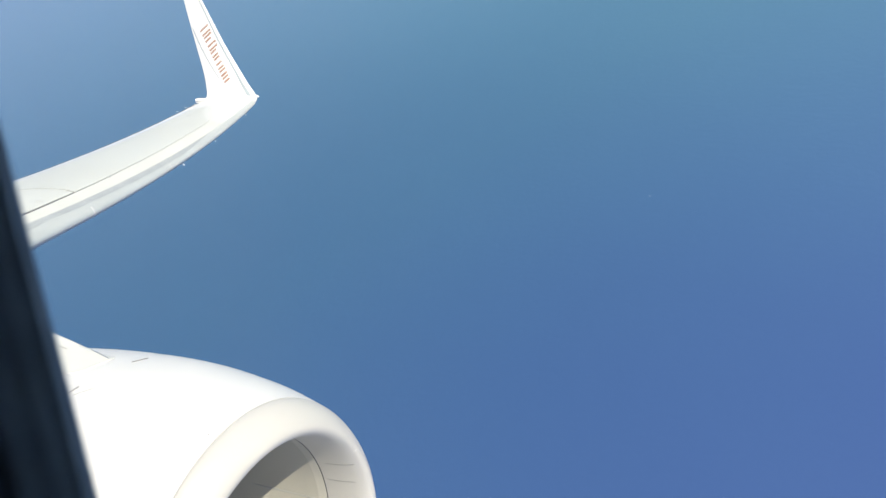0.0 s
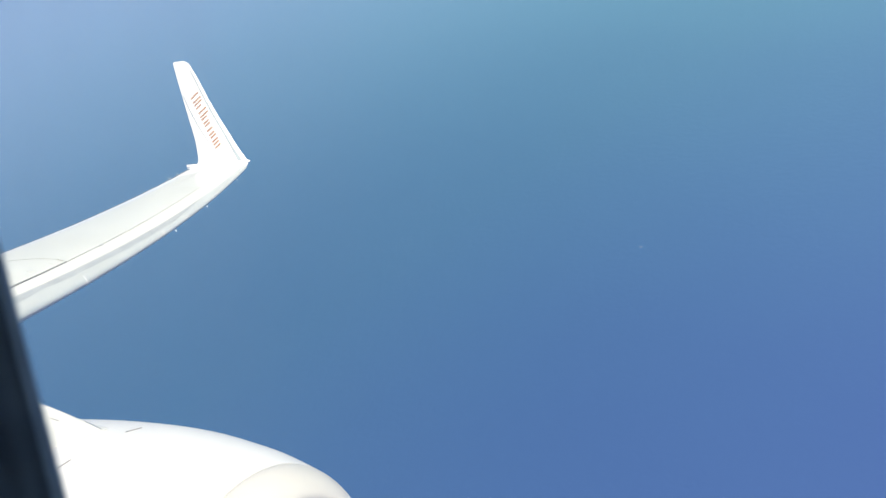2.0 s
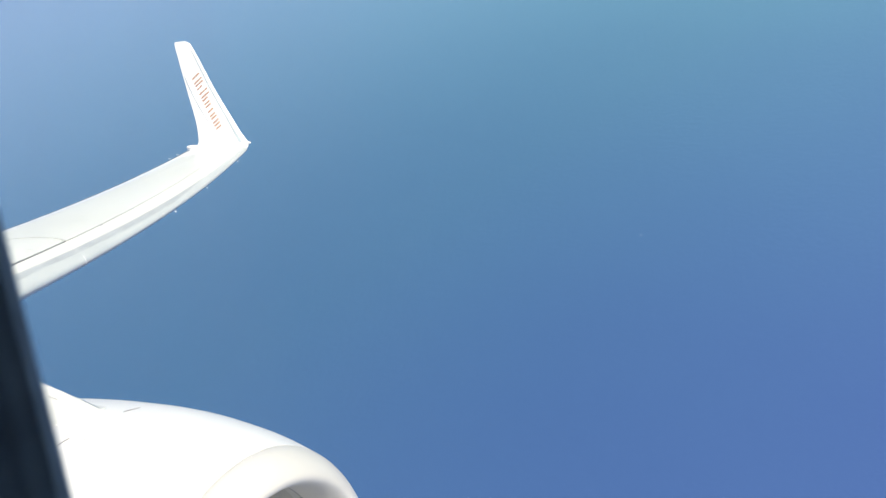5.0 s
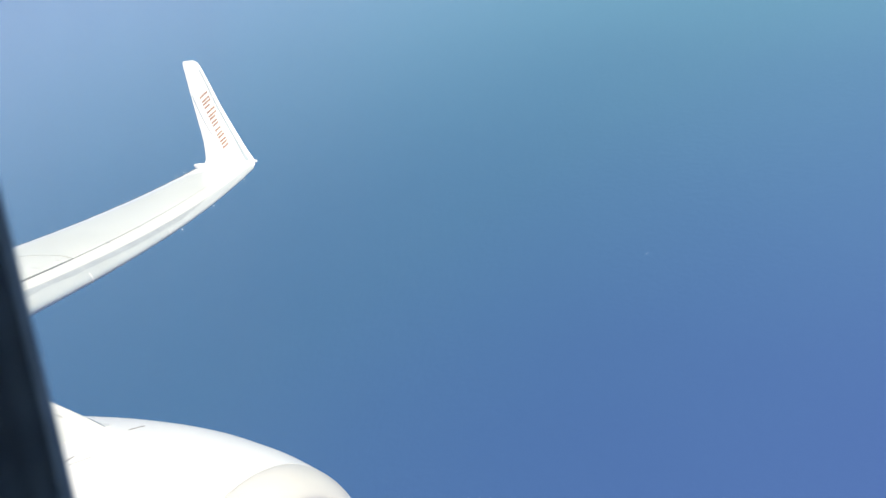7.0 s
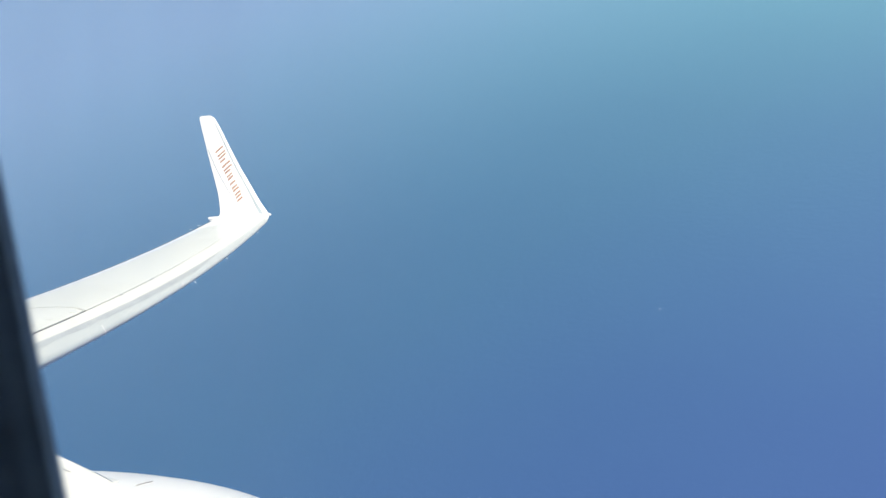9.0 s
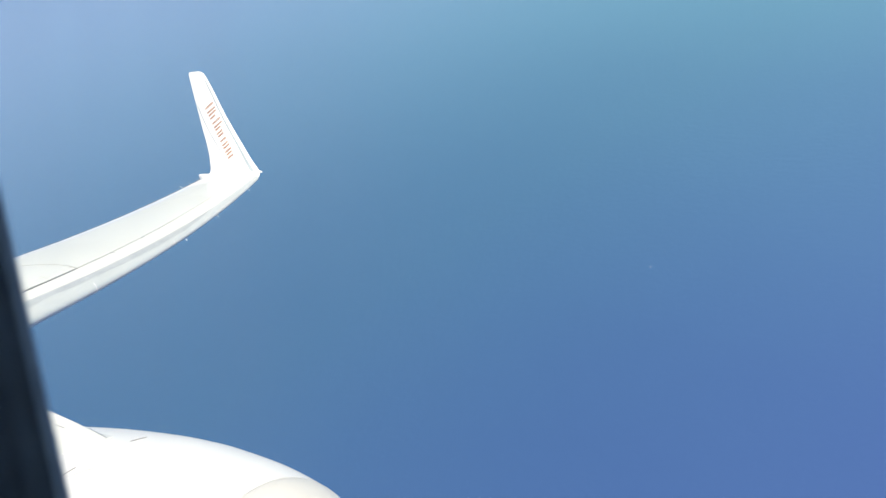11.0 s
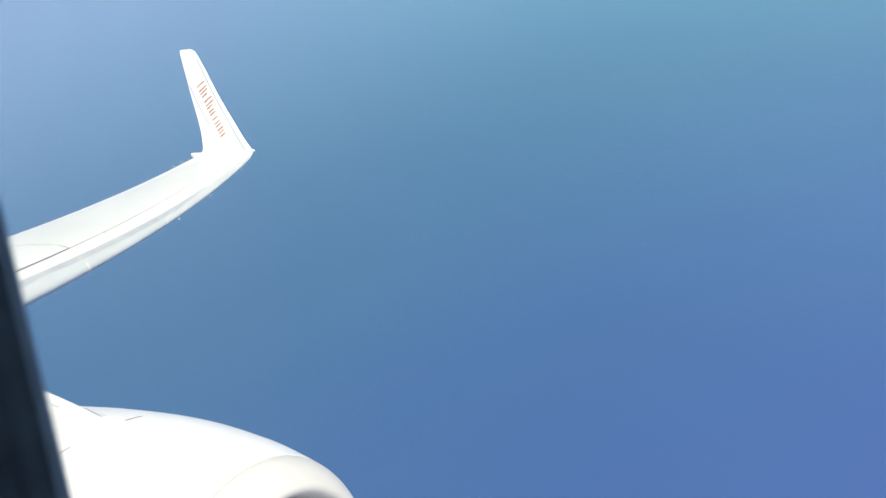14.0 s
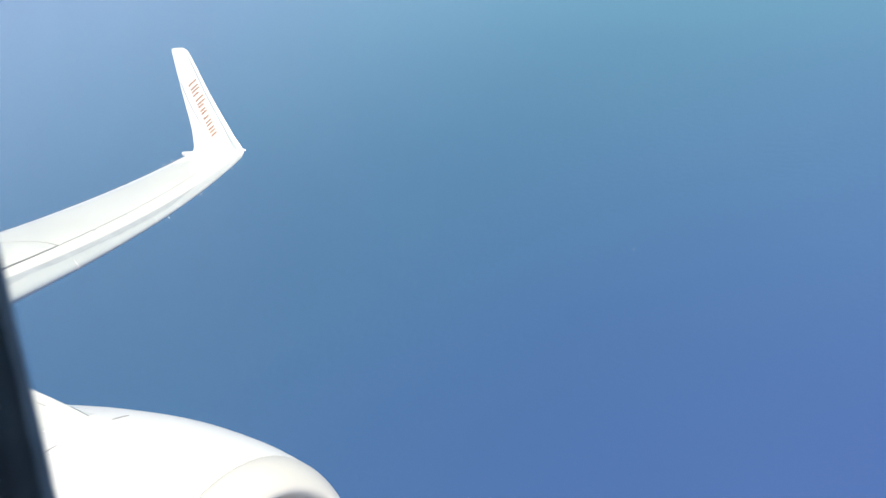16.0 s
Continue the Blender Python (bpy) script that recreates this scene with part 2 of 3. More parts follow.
for y in (8.22, 10.89, 13.74):
    nose_piece("slat_seal", y - 0.014, y + 0.014, WHITE, "short white seal at the slat joint", 0.006, 2, 0.55, -0.4)
for y in (11.47, 13.31, 15.77):
    a = skin(y, 0.012, -1)
    part("slat_bracket", rod([a, a + Vector((0.006, 0, -0.012)), a + Vector((0.012, 0, -0.018)), a + Vector((0.026, 0, -0.03)), a + Vector((0.033, 0, -0.036))], [0.004, 0.004, 0.009, 0.010, 0.004]), WHITE, wing)
for y in (15.95, 16.35):
    a = skin(y, 0.995, 1)
    part("static_wick", rod([a, a + Vector((-0.06, 0, 0.015)), a + Vector((-0.10, 0, 0.025))], [0.004, 0.004, 0.007]), WHITE, wing)

# -- winglet: leading edge, trailing edge and chord by station --
def winglet_station(k):
    """k from 0 (wing tip) to 1 (top)."""
    ks = [0.0, 0.05, 0.09, 0.13, 0.2, 0.32, 0.6, 0.97, 1.0]
    lx = [-9.327, -9.45, -9.53, -9.61, -9.78, -10.03, -10.64, -11.46, -11.62]
    tx = [-11.00, -10.99, -10.95, -10.94, -10.985, -11.085, -11.44, -11.935, -11.95]
    yy = [16.75, 16.96, 17.06, 17.10, 17.14, 17.21, 17.39, 17.63, 17.65]
    zz = [0.193, 0.235, 0.30, 0.39, 0.56, 0.85, 1.57, 2.65, 2.73]
    return [spline(ks, v, k) for v in (lx, tx, yy, zz)]


def winglet_ring(k, n=20):
    lx, tx, y, z = winglet_station(k)
    e = 0.01
    a, b = winglet_station(max(0, k - e)), winglet_station(min(1, k + e))
    along = Vector((0, b[2] - a[2], b[3] - a[3])).normalized()
    out = Vector((0, -along.z, along.y))          # inboard and upper side
    t = 0.105 - 0.03 * k
    cs = [0.5 - 0.5 * math.cos(math.pi * i / n) for i in range(n + 1)]
    p = lambda c, s: Vector((lx + (tx - lx) * c, y, z)) + out * ((lx - tx) * s * thick(c, t))
    return [p(c, 1) for c in reversed(cs)] + [p(c, -1) for c in cs[1:-1]]


winglet = part("winglet", loft([winglet_ring(k) for k in [i / 40 for i in range(41)]]), WHITE, airliner,
               "tall white blended winglet with faded red lettering")


def winglet_point(k, c, lift):
    lx, tx, y, z = winglet_station(k)
    a, b = winglet_station(max(0, k - 0.01)), winglet_station(min(1, k + 0.01))
    along = Vector((0, b[2] - a[2], b[3] - a[3])).normalized()
    out = Vector((0, -along.z, along.y))
    return Vector((lx + (tx - lx) * c, y, z)) + out * ((lx - tx) * thick(c, 0.105 - 0.03 * k) + lift), out


def winglet_strip(name, k0, k1, c0, c1, mat, lift=0.003, n=24, m=4, label=""):
    f = lambda v, u: v(u) if callable(v) else v
    grid = []
    for i in range(n + 1):
        k = k0 + (k1 - k0) * i / n
        grid.append([winglet_point(k, f(c0, k) + (f(c1, k) - f(c0, k)) * j / m, lift) for j in range(m + 1)])
    return part(name, sheet(grid, lift + 0.002), mat, winglet, label)


winglet_strip("edge_groove", 0.075, 0.93, lambda k: 0.08 + 0.03 * k, lambda k: 0.13 + 0.045 * k + 0.18 * max(0, 0.26 - k), GROOVE, 0.003, label="pale grey groove behind the leading edge")
winglet_strip("panel_line", 0.26, 0.72, lambda k: 0.60 + 0.62 * (k - 0.26) ** 0.85, lambda k: 0.613 + 0.69 * (k - 0.26) ** 0.85, GROOVE, 0.003, m=2)
# the lettering runs down the inner face: upright bars only, two to a broad letter
def winglet_at(x, z, lift):
    lo, hi = 0.0, 1.0
    for _ in range(30):
        mid = (lo + hi) / 2
        lo, hi = (mid, hi) if winglet_station(mid)[3] < z else (lo, mid)
    lx, tx, y, zz = winglet_station(lo)
    return winglet_point(lo, min(0.98, max(0.02, (lx - x) / (lx - tx))), lift)


start, finish_at = Vector((-11.31, 1.82)), Vector((-10.40, 0.57))
run = (finish_at - start)
along_text = run.normalized()
up_text = Vector((-along_text.y, along_text.x))
LETTERS = [(0.19, 0.25, 2), (0.07, 0.24, 1), (0.12, 0.17, 1), (0.17, 0.25, 2), (0.17, 0.17, 2), (0.12, 0.17, 1), (0.18, 0.17, 2), (0.17, 0.18, 2), (0.15, 0.17, 2)]
total = sum(w + 0.035 for w, h, b in LETTERS)
at = 0.0
for wide, tall, bars in LETTERS:
    scale_text = run.length / total
    for b in range(bars):
        off = at + (wide - 0.05) * b
        grid = []
        for i in range(3):
            row = []
            for j in range(5):
                q = start + along_text * (off + 0.05 * i / 2) * scale_text + up_text * (tall * j / 4)
                row.append(winglet_at(q.x, q.y, 0.004))
            grid.append(row)
        part("lettering_bar", sheet(grid, 0.005), RED, winglet, "faded red lettering bar")
    at += wide + 0.035
# tip lamp and fairing
a = Vector((-9.50, 17.07, 0.30))
part("tip_lamp", rod([a + Vector((0.03, 0, 0)), a, a + Vector((-0.10, 0.01, 0.03))], [0.012, 0.03, 0.02], 12), LENS, winglet, "clear tip lamp cover")
a = Vector((-10.99, 16.86, 0.22))
part("tail_lamp", rod([a + Vector((0.35, 0, 0.03)), a + Vector((0.1, 0, 0.03)), a + Vector((-0.07, 0, 0.03))], [0.03, 0.045, 0.038], 12), WHITE, winglet)

# -- engine --
EY, EZ = 4.837, -2.417
OUT_X = [-3.4, -2.605, -2.005, -1.405, -0.905, -0.505, -0.305, -0.20, -0.155, -0.10]
OUT_R = [0.90, 1.000, 1.052, 1.091, 1.087, 1.034, 0.984, 0.948, 0.920, 0.88]


def outer(x):
    return spline(OUT_X, OUT_R, x)


def turned(profile, n=96):
    """A surface turned round the engine's axis from (x, radius) pairs."""
    return loft([[Vector((x, EY + r * math.cos(a), EZ + r * math.sin(a))) for a in (2 * math.pi * k / n for k in range(n))] for x, r in profile], caps=False)


SEAM_X = -0.256             # where the lip meets the cowl
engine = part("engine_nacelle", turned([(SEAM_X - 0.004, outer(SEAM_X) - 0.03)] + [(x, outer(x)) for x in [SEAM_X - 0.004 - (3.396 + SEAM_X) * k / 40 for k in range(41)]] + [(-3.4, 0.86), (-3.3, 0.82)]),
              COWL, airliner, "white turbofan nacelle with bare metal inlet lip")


def lip_depth(c):
    """How far the lip stands ahead of the cowl; c: 1 outboard, 0 on top, -1 inboard."""
    return 0.157 + 0.027 * c - 0.011 * c * c


LIP_R, CREST_R, THROAT_X, THROAT_R = 0.967, 0.832, -0.362, 0.760


def lip_point(k, angle):
    """k from 0 (cowl) over 1 (crest) to 2 (throat): a rounded lip, its outer half flatter and its inner half fuller than a quarter oval."""
    c = math.cos(angle)
    depth = lip_depth(c)
    a = k * math.pi / 2
    s, t = abs(math.sin(a)), abs(math.cos(a))
    if k <= 1:
        x, r = SEAM_X + depth * s ** 1.32, CREST_R + (LIP_R - CREST_R) * t ** 1.32
    else:
        x, r = THROAT_X + (depth + SEAM_X - THROAT_X) * s ** 0.81, CREST_R - (CREST_R - THROAT_R) * t ** 0.81
    return Vector((x, EY + r * c, EZ + r * math.sin(angle)))


ks = [k / 16 for k in range(33)]
part("inlet_lip", loft([[lip_point(k, 2 * math.pi * j / 120) for j in range(120)] for k in ks], caps=False), LIP, engine, "bare metal inlet lip")
part("inlet_seam", turned([(-0.362, 0.760), (-0.362, 0.768), (-0.369, 0.768), (-0.369, 0.760)]), GAP, engine)
part("duct_band", turned([(-0.369, 0.760), (-0.40, 0.7605), (-0.43, 0.761)]), BAND, engine, "pale duct edge band")
part("inlet_duct", turned([(-0.432, 0.763), (-0.6, 0.766), (-0.9, 0.775), (-1.15, 0.78)]), LINER, engine, "beige perforated inlet duct liner")
part("fan_face", turned([(-1.15, 0.80), (-1.16, 0.5), (-1.14, 0.2), (-0.95, 0.08), (-0.9, 0.005)]), DARK, engine)
part("exhaust", turned([(-3.3, 0.82), (-3.5, 0.6), (-3.9, 0.45), (-4.3, 0.3), (-4.31, 0.01)]), DARK, engine)

# pylon fairing on the nacelle's back
def pylon_ring(x):
    d = -1.232 - x
    w = 0.155 * min(1, math.sqrt(max(d, 0.0) / 0.012)) + 0.11 * (1 - math.exp(-9 * d)) + 0.03 * min(d, 1.5)
    h = 0.92 * (1 - math.exp(-0.34 * d))
    ring = []
    for k in range(17):
        a = -1 + 2 * k / 16
        reach = w * a if a < 0 else 0.3 * w * a
        y = EY + reach
        base = EZ + math.sqrt(max(0, outer(max(x, -3.3)) ** 2 - reach**2))
        ring.append(Vector((x, y, base + 0.005 + h * (1 - abs(a) ** 1.15))))
    ring += [Vector((x, EY + w * 0.29, EZ + 0.7)), Vector((x, EY - w * 0.97, EZ + 0.7))]
    return ring


pylon = part("pylon_fairing", loft([pylon_ring(-1.2325 - 0.004 * k - 0.0035 * k * k) for k in range(26)]), PYLON, engine, "pale grey engine pylon fairing")


# ---- fuselage and cabin window ----
FZ, FR = -0.45, 1.88
def fuselage_ring(x, n=72):
    r = FR
    z = FZ
    if x > 7:
        t = (x - 7) / 5.5
        r = FR * math.sqrt(max(0.0004, 1 - t * t))
        z = FZ - 0.45 * t * t
    if x < -17:
        t = (-17 - x) / 12
        r = FR * (1 - t) ** 0.8 + 0.03
        z = FZ + 1.0 * t
    return [Vector((x, r * math.cos(a), z + r * math.sin(a))) for a in (2 * math.pi * (k + 0.5) / n for k in range(n))]


WX0, WX1 = 1.88, 2.58
PITCH = 0.508
starboard = [2.23 + PITCH * k for k in range(-4, 4)]
stations = [v for x in starboard for v in (x - 0.13, x + 0.13)]
xs = sorted([-28.9, -27, -24, -20, -17, -13, -9, -5, WX0, WX1, 7, 8.5, 10, 11, 11.8, 12.3, 12.49] + stations)
bm = loft([fuselage_ring(x) for x in xs])
hole = [f for f in bm.faces if len(f.verts) == 4 and WX0 - 0.01 < f.calc_center_median().x < WX1 + 0.01 and f.calc_center_median().y > 0 and -0.33 < f.calc_center_median().z < 0.27]
rim_z = sorted({round(v.co.z, 5) for f in hole for v in f.verts})
for f in bm.faces:              # the starboard cabin windows let daylight in behind the camera
    m = f.calc_center_median()
    if len(f.verts) == 4 and m.y < 0 and -0.2 < m.z < 0.2 and min(abs(m.x - x) for x in starboard) < 0.05:
        hole.append(f)
bmesh.ops.delete(bm, geom=hole, context="FACES")
part("fuselage", bm, WHITE, airliner, "white fuselage tube")


def oval(cx, cz, w, h, r, n=10):
    """Points round a rounded rectangle."""
    out = []
    for sx, sz, a0 in ((1, 1, 0), (-1, 1, 90), (-1, -1, 180), (1, -1, 270)):
        for k in range(n + 1):
            a = radians(a0 + 90 * k / n)
            out.append((cx + sx * (w / 2 - r) + r * math.cos(a), cz + sz * (h / 2 - r) + r * math.sin(a)))
    return out


LEAN = radians(13.3)          # the window opening leans a little within the wall
WC = (2.230, -0.0224)


def window_ring(grow, y, w=0.262, h=0.40, r=0.10):
    pts = oval(0, 0, w + 2 * grow, h + 2 * grow, r + grow)
    return [Vector((WC[0] + x * math.cos(LEAN) + z * math.sin(LEAN) * -1, y, WC[1] + x * math.sin(LEAN) + z * math.cos(LEAN))) for x, z in pts]


def rect_ring(y_of):
    """As many points as the window's ring, on the rectangle of the wall's cut-out."""
    out = []
    for p in window_ring(0, 0):
        d = Vector((p.x - WC[0], p.z - WC[1]))
        sx = ((WX1 - WC[0]) if d.x > 0 else (WC[0] - WX0)) / max(abs(d.x), 1e-6)
        sz = ((rim_z[-1] - WC[1]) if d.y > 0 else (WC[1] - rim_z[0])) / max(abs(d.y), 1e-6)
        k = min(sx, sz)
        x, z = WC[0] + d.x * k, WC[1] + d.y * k
        out.append(Vector((x, y_of(z), z)))
    return out


skin_y = lambda z: math.sqrt(FR**2 - (z - FZ) ** 2)
part("window_belt", loft([rect_ring(lambda z: skin_y(z) + 0.001), window_ring(0.145, 1.834), window_ring(0.13, 1.818)], caps=False), WHITE, airliner)
seal = part("window_1", loft([window_ring(0.13, 1.818), window_ring(0.08, 1.805), window_ring(0.03, 1.785), window_ring(0.004, 1.775), window_ring(0.0, 1.771), *[window_ring(0.001 + 0.00125 * k, 1.768 - 0.00083 * k + 0.0003 * math.sin(1.05 * k)) for k in range(13)], window_ring(0.019, 1.761), window_ring(0.0205, 1.766), window_ring(0.0255, 1.764), window_ring(0.0275, 1.757)], caps=False), RUBBER, None)
tagged(seal, "dark rubber seal round the oval cabin window", "window", kind="structure")
seal.matrix_basis = BANK
wall = part("wall_port", loft([window_ring(0.0275, 1.757), window_ring(0.031, 1.745), window_ring(0.045, 1.67), window_ring(0.06, 1.662), rect_ring(lambda z: 1.66)], caps=False), PLASTIC, None)
tagged(wall, "pale plastic cabin wall round the window", "wall", kind="structure")
wall.matrix_basis = BANK

def pane_material():
    """Clear acrylic with scuffs and dried smears, and a thin veil painted in for glare."""
    m = bpy.data.materials.new("scuffed clear acrylic with glare veil")
    m.use_nodes = True
    n, k = m.node_tree.nodes, m.node_tree.links
    n.remove(n["Principled BSDF"])
    co = n.new("ShaderNodeTexCoord")
    stretch = n.new("ShaderNodeMapping")
    stretch.inputs["Scale"].default_value = (34, 34, 6)
    k.new(co.outputs["Object"], stretch.inputs["Vector"])
    smear = n.new("ShaderNodeTexNoise")
    smear.inputs["Scale"].default_value = 1.6
    smear.inputs["Detail"].default_value = 1.5
    k.new(stretch.outputs[0], smear.inputs["Vector"])
    sep = n.new("ShaderNodeSeparateXYZ")
    k.new(co.outputs["Object"], sep.inputs[0])
    # Window glare aft and high up is put into the veil's strength.
    aft = n.new("ShaderNodeMapRange")
    aft.interpolation_type = "SMOOTHERSTEP"
    aft.inputs["From Min"].default_value, aft.inputs["From Max"].default_value = 2.285, 2.10
    aft.inputs["To Min"].default_value, aft.inputs["To Max"].default_value = 0.006, 0.20
    k.new(sep.outputs["X"], aft.inputs["Value"])
    amount = n.new("ShaderNodeMapRange")
    amount.inputs["From Min"].default_value, amount.inputs["From Max"].default_value = 0.0, 1.0
    amount.inputs["To Min"].default_value, amount.inputs["To Max"].default_value = 0.55, 1.45
    k.new(smear.outputs["Fac"], amount.inputs["Value"])
    veil = n.new("ShaderNodeMath")
    veil.operation = "MULTIPLY"
    high = n.new("ShaderNodeMapRange")
    high.interpolation_type = "SMOOTHERSTEP"
    high.inputs["From Min"].default_value, high.inputs["From Max"].default_value = -0.09, 0.09
    high.inputs["To Min"].default_value, high.inputs["To Max"].default_value = 0.32, 1.0
    k.new(sep.outputs["Z"], high.inputs["Value"])
    both = n.new("ShaderNodeMath")
    both.operation = "MULTIPLY"
    k.new(aft.outputs[0], both.inputs[0])
    k.new(high.outputs[0], both.inputs[1])
    k.new(both.outputs[0], veil.inputs[0])
    k.new(amount.outputs[0], veil.inputs[1])
    clear = n.new("ShaderNodeBsdfTransparent")
    haze = n.new("ShaderNodeBsdfTranslucent")
    haze.inputs["Color"].default_value = (0.97, 0.88, 0.99, 1)
    mix = n.new("ShaderNodeMixShader")
    k.new(veil.outputs[0], mix.inputs["Fac"])
    k.new(clear.outputs[0], mix.inputs[1])
    k.new(haze.outputs[0], mix.inputs[2])
    shine = n.new("ShaderNodeBsdfGlossy")
    shine.inputs["Roughness"].default_value = 0.02
    fres = n.new("ShaderNodeFresnel")
    fres.inputs["IOR"].default_value = 1.05
    top = n.new("ShaderNodeMixShader")
    k.new(fres.outputs[0], top.inputs["Fac"])
    k.new(mix.outputs[0], top.inputs[1])
    k.new(shine.outputs[0], top.inputs[2])
    k.new(top.outputs[0], n["Material Output"].inputs["Surface"])
    return m


bm = bmesh.new()
bm.faces.new([bm.verts.new(p) for p in window_ring(0.03, 1.786)])
pane = part("pane", bm, pane_material(), seal, "clear acrylic pane with faint smears and a glare veil")
pane.visible_shadow = False

# ---- sea ----
def sea_material():
    m = bpy.data.materials.new("deep blue sea, haze in its colour")
    m.use_nodes = True
    n, k = m.node_tree.nodes, m.node_tree.links
    p = n["Principled BSDF"]
    co = n.new("ShaderNodeTexCoord")
    sep = n.new("ShaderNodeSeparateXYZ")
    k.new(co.outputs["Object"], sep.inputs[0])
    patch = n.new("ShaderNodeTexNoise")
    patch.inputs["Scale"].default_value = 0.00065
    patch.inputs["Detail"].default_value = 5
    k.new(co.outputs["Object"], patch.inputs["Vector"])
    # The sea pales with distance: haze and sky reflection painted into its colour.
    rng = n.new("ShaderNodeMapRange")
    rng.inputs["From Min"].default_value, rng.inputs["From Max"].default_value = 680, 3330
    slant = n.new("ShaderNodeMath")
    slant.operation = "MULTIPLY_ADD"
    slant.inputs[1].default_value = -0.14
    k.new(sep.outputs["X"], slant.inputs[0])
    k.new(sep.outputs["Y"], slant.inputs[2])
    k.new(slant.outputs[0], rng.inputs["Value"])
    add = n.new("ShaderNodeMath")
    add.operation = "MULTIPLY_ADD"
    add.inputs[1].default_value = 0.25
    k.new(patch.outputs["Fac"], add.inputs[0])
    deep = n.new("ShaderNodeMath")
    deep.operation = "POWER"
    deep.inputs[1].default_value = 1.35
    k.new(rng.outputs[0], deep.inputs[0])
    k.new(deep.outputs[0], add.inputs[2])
    mix = n.new("ShaderNodeMix")
    mix.data_type = "RGBA"
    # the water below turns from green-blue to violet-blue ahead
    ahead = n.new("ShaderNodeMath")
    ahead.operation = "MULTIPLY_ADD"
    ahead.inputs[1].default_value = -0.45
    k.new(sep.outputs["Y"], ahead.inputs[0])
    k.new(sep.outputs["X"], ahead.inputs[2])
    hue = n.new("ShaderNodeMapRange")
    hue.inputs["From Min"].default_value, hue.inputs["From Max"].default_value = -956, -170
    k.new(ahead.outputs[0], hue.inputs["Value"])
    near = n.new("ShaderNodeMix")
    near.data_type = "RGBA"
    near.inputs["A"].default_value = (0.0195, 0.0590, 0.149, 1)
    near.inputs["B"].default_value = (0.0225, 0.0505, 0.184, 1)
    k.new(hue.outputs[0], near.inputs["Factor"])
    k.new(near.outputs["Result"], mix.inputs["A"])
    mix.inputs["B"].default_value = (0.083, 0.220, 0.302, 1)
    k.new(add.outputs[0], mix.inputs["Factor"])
    # Glare and haze far aft, mixed into the base colour as a paler blue.
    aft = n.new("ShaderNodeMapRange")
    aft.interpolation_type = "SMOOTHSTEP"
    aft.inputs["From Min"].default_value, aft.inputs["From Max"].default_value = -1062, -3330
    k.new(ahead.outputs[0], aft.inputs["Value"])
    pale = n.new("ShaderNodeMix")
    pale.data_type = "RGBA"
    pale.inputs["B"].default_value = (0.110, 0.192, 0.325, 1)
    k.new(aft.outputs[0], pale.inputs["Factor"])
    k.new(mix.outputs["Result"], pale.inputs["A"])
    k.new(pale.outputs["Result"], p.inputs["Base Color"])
    p.inputs["Roughness"].default_value = 0.45
    p.inputs["IOR"].default_value = 1.33
    waves = n.new("ShaderNodeTexNoise")
    waves.inputs["Scale"].default_value = 0.096
    waves.inputs["Detail"].default_value = 6
    k.new(co.outputs["Object"], waves.inputs["Vector"])
    b = n.new("ShaderNodeBump")
    b.inputs["Strength"].default_value = 0.35
    b.inputs["Distance"].default_value = 1.35
    k.new(waves.outputs["Fac"], b.inputs["Height"])
    k.new(b.outputs[0], p.inputs["Normal"])
    return m


bm = bmesh.new()
R_SEA = 30000
centre = bm.verts.new((0, 0, 0))
last = None
for r in (300, 1000, 3000, 8000, R_SEA):
    ring = [bm.verts.new((r * math.cos(2 * math.pi * k / 64), r * math.sin(2 * math.pi * k / 64), 0)) for k in range(64)]
    for k in range(64):
        j = (k + 1) % 64
        bm.faces.new((centre, ring[k], ring[j]) if last is None else (last[k], ring[k], ring[j], last[j]))
    last = ring
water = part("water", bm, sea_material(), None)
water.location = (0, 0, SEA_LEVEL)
tagged(water, "calm deep blue open sea under a hazy sky", "sea", kind="structure")


# ---- small fittings on the nacelle ----
def nacelle_point(x, angle, lift):
    """On the nacelle at x; angle in degrees from the top, towards the cabin."""
    a = radians(90 + angle)
    n = Vector((0, math.cos(a), math.sin(a)))
    return Vector((x, EY, EZ)) + n * (outer(x) + lift), n


def nacelle_slot(name, x0, a0, x1, a1, wide, mat, lift=0.004, n=6):
    """A narrow strip between two places on the nacelle."""
    grid = []
    p0, p1 = nacelle_point(x0, a0, 0)[0], nacelle_point(x1, a1, 0)[0]
    for i in range(n + 1):
        t = i / n
        x, a = x0 + (x1 - x0) * t, a0 + (a1 - a0) * t
        p, nn = nacelle_point(x, a, lift)
        side = (p1 - p0).normalized().cross(nn).normalized() * wide / 2
        grid.append([(p - side, nn), (p + side, nn)])
    return part(name, sheet(grid, lift + 0.004), mat, engine)


nacelle_slot("cowl_slot", -1.093, -1.1, -1.084, -6.7, 0.0024, RIVET)
nacelle_slot("cowl_slot", -1.155, 21.5, -1.132, 16.0, 0.0034, RIVET)
nacelle_slot("cowl_slot", -1.10, 19.5, -1.03, 15.0, 0.002, SEAM)
for x, a in ((-0.315, -2.2), (-0.301, 18.5)):
    p, nn = nacelle_point(x, a, 0)
    part("cowl_screw", rod([p - nn * 0.004, p + nn * 0.002], 0.004, 10), RIVET, engine)
bm = bmesh.new()
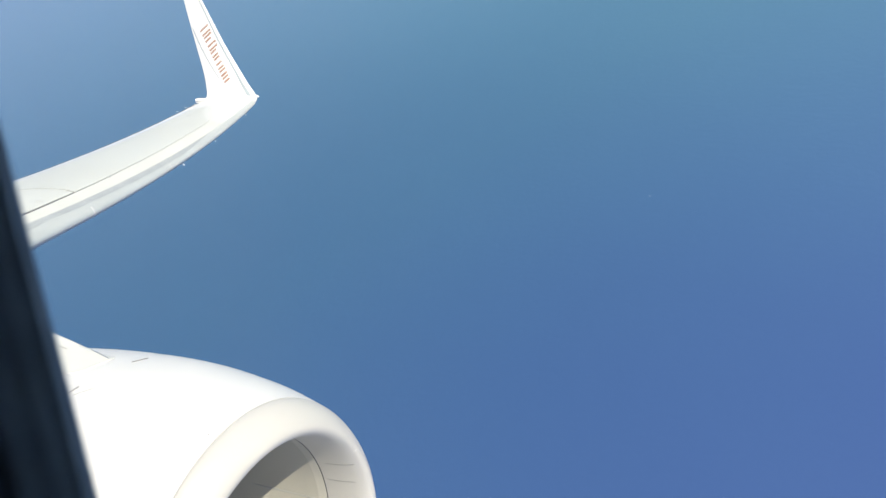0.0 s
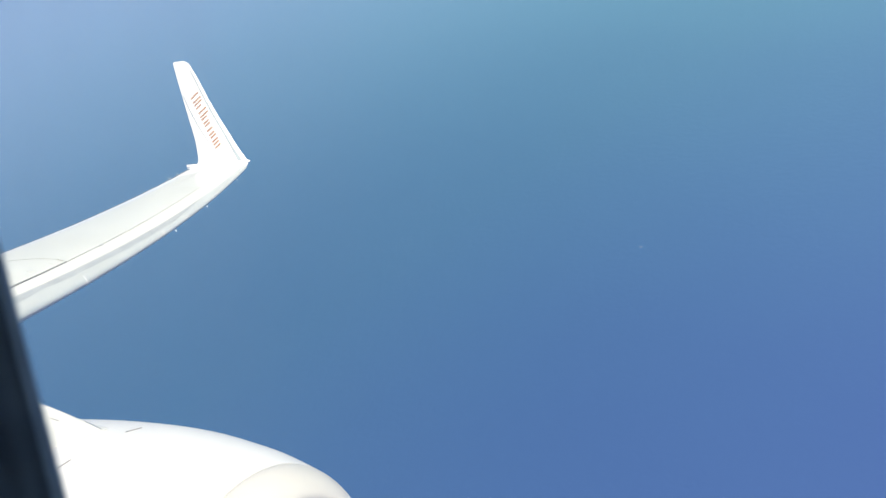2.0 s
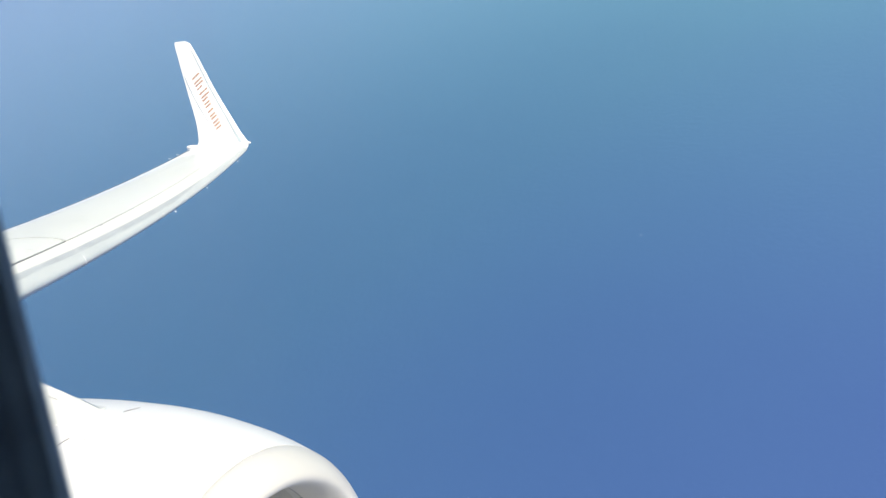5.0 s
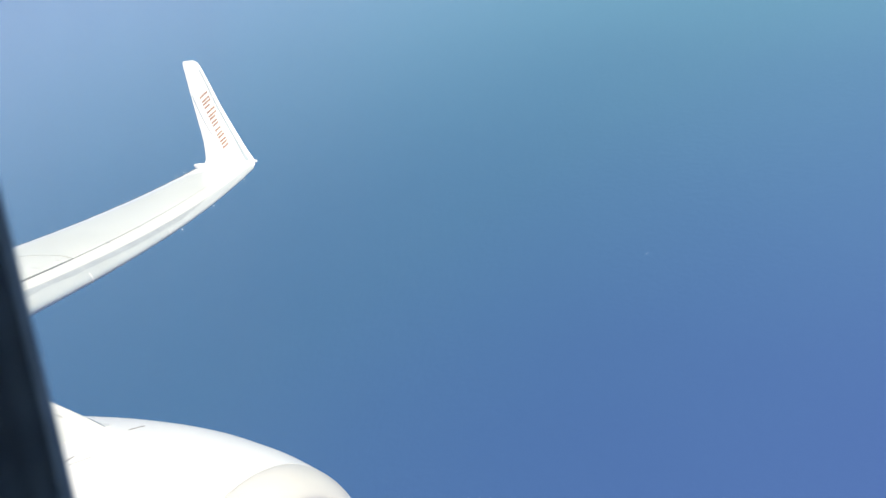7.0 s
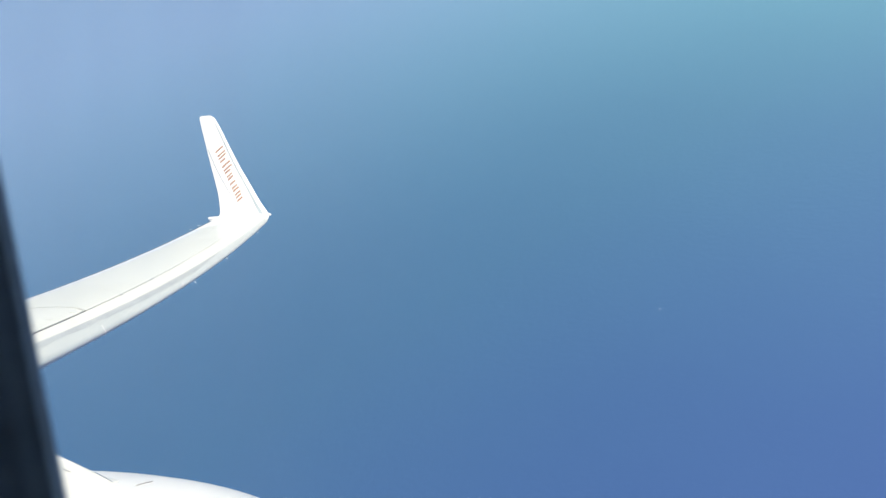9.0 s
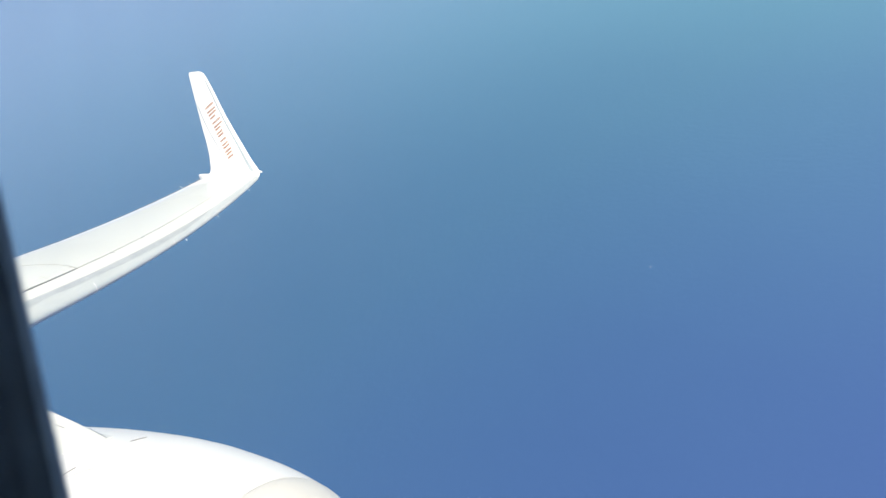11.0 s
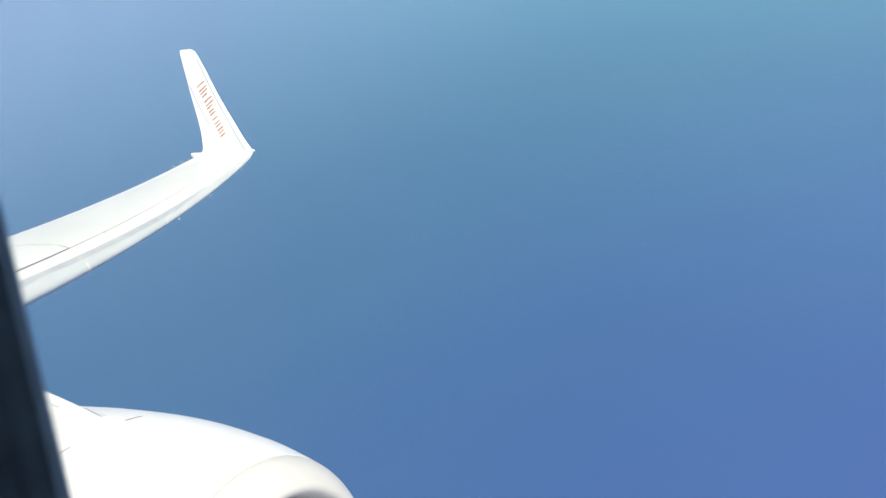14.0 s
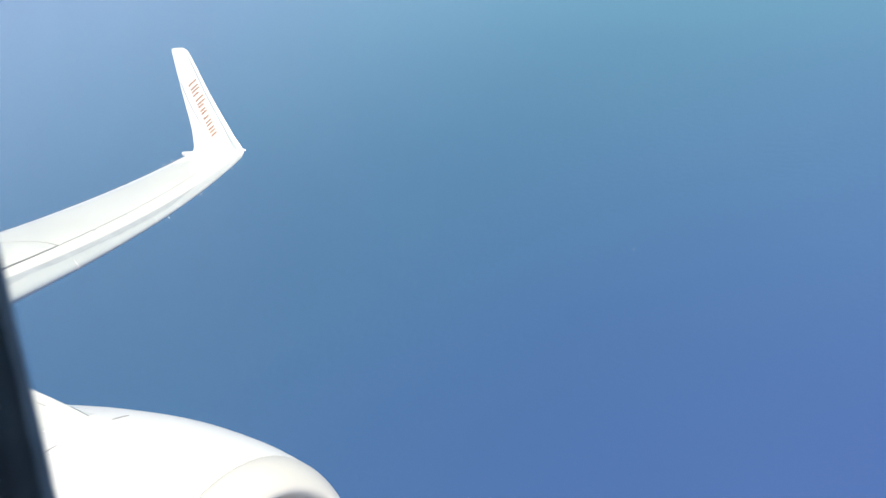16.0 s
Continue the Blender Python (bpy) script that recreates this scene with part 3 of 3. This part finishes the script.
for k in range(220):
    a = radians(-10 + 360 * k / 220)
    p, nn = lip_point(0.06, a), Vector((0.4, math.cos(a), math.sin(a))).normalized()
    u = Vector((1, 0, 0))
    v = nn.cross(u)
    ring = [bm.verts.new(p + nn * 0.0015 + (u * math.cos(b) + v * math.sin(b)) * 0.0026) for b in (2 * math.pi * q / 6 for q in range(6))]
    bm.faces.new(ring)
tagged(part("lip_rivets", bm, RIVET, engine, "row of small dark rivets"), kind="stuff")

a, b = pylon_ring(-1.475)[6], pylon_ring(-1.535)[6]
part("fairing_slot", rod([a + Vector((0, 0, 0.001)), b + Vector((0, 0, 0.001))], 0.0026, 6), RIVET, engine)


def inner_slot(name, k0, k1, angle, wide, mat, n=6):
    """A fine line on the inside of the inlet, along the engine's axis."""
    grid = []
    for i in range(n + 1):
        k = k0 + (k1 - k0) * i / n
        row = []
        for side in (-1, 1):
            a = radians(90 + angle) + side * wide / 2 / 0.76
            p = lip_point(k, a) if k <= 2 else Vector((THROAT_X - (k - 2), EY, EZ)) + Vector((0, math.cos(a), math.sin(a))) * (THROAT_R + 0.0255 * (k - 2))
            out = Vector((0, math.cos(a), math.sin(a)))
            row.append((p - out * 0.003, -out))
        grid.append(row)
    return part(name, sheet(grid, 0.004), mat, engine)


inner_slot("lip_joint", 1.9, 1.38, -57.5, 0.0011, RIVET)
inner_slot("lip_joint", 1.97, 1.5, -68.5, 0.0011, RIVET)
inner_slot("duct_joint", 2.08, 2.58, -81.5, 0.004, SEAM)
inner_slot("lip_tab", 1.12, 1.03, -50.0, 0.008, WHITE)

# silver edge along the pylon's crest
crest = [Vector((x, EY, pylon_ring(x)[8].z + 0.002)) for x in [-1.24 - 0.013 * k for k in range(11)]]
part("crest_strip", rod(crest, [0.0015] + [0.0032] * 9 + [0.0015]), STEEL, engine, "bright metal edge strip")


# ---- boats far below ----
def boat(name, m, length):
    def hull_ring(t):
        w = length * 0.16 * (1 - t**3) * (0.75 + 0.25 * math.sin(math.pi * min(1, t + 0.3)))
        x = length * (t - 0.5)
        return [Vector((x, -w, length * 0.10)), Vector((x, -w * 0.7, -0.1)), Vector((x, w * 0.7, -0.1)), Vector((x, w, length * 0.10))]
    ob = new(name)
    tagged(ob, "small white motor boat under way on the sea", "boat", "boats on the sea")
    part("hull", loft([hull_ring(k / 10) for k in range(11)]), WHITE, ob)
    cab = [[Vector((length * x, length * 0.09 * sy * s, length * z)) for x, z, s, sy in
            ((-0.22 + 0.03 * h, 0.10 + 0.09 * h, 1 - 0.2 * h, -1), (0.16 - 0.08 * h, 0.10 + 0.09 * h, 1 - 0.2 * h, -1),
             (0.16 - 0.08 * h, 0.10 + 0.09 * h, 1 - 0.2 * h, 1), (-0.22 + 0.03 * h, 0.10 + 0.09 * h, 1 - 0.2 * h, 1))] for h in (0, 1)]
    part("cabin", loft(cab), WHITE, ob)
    ob.matrix_basis = m
    return ob


boat("motor_boat", pose(-178, 1019, SEA_LEVEL + 0.1, 0, 0, 20), 2.9)
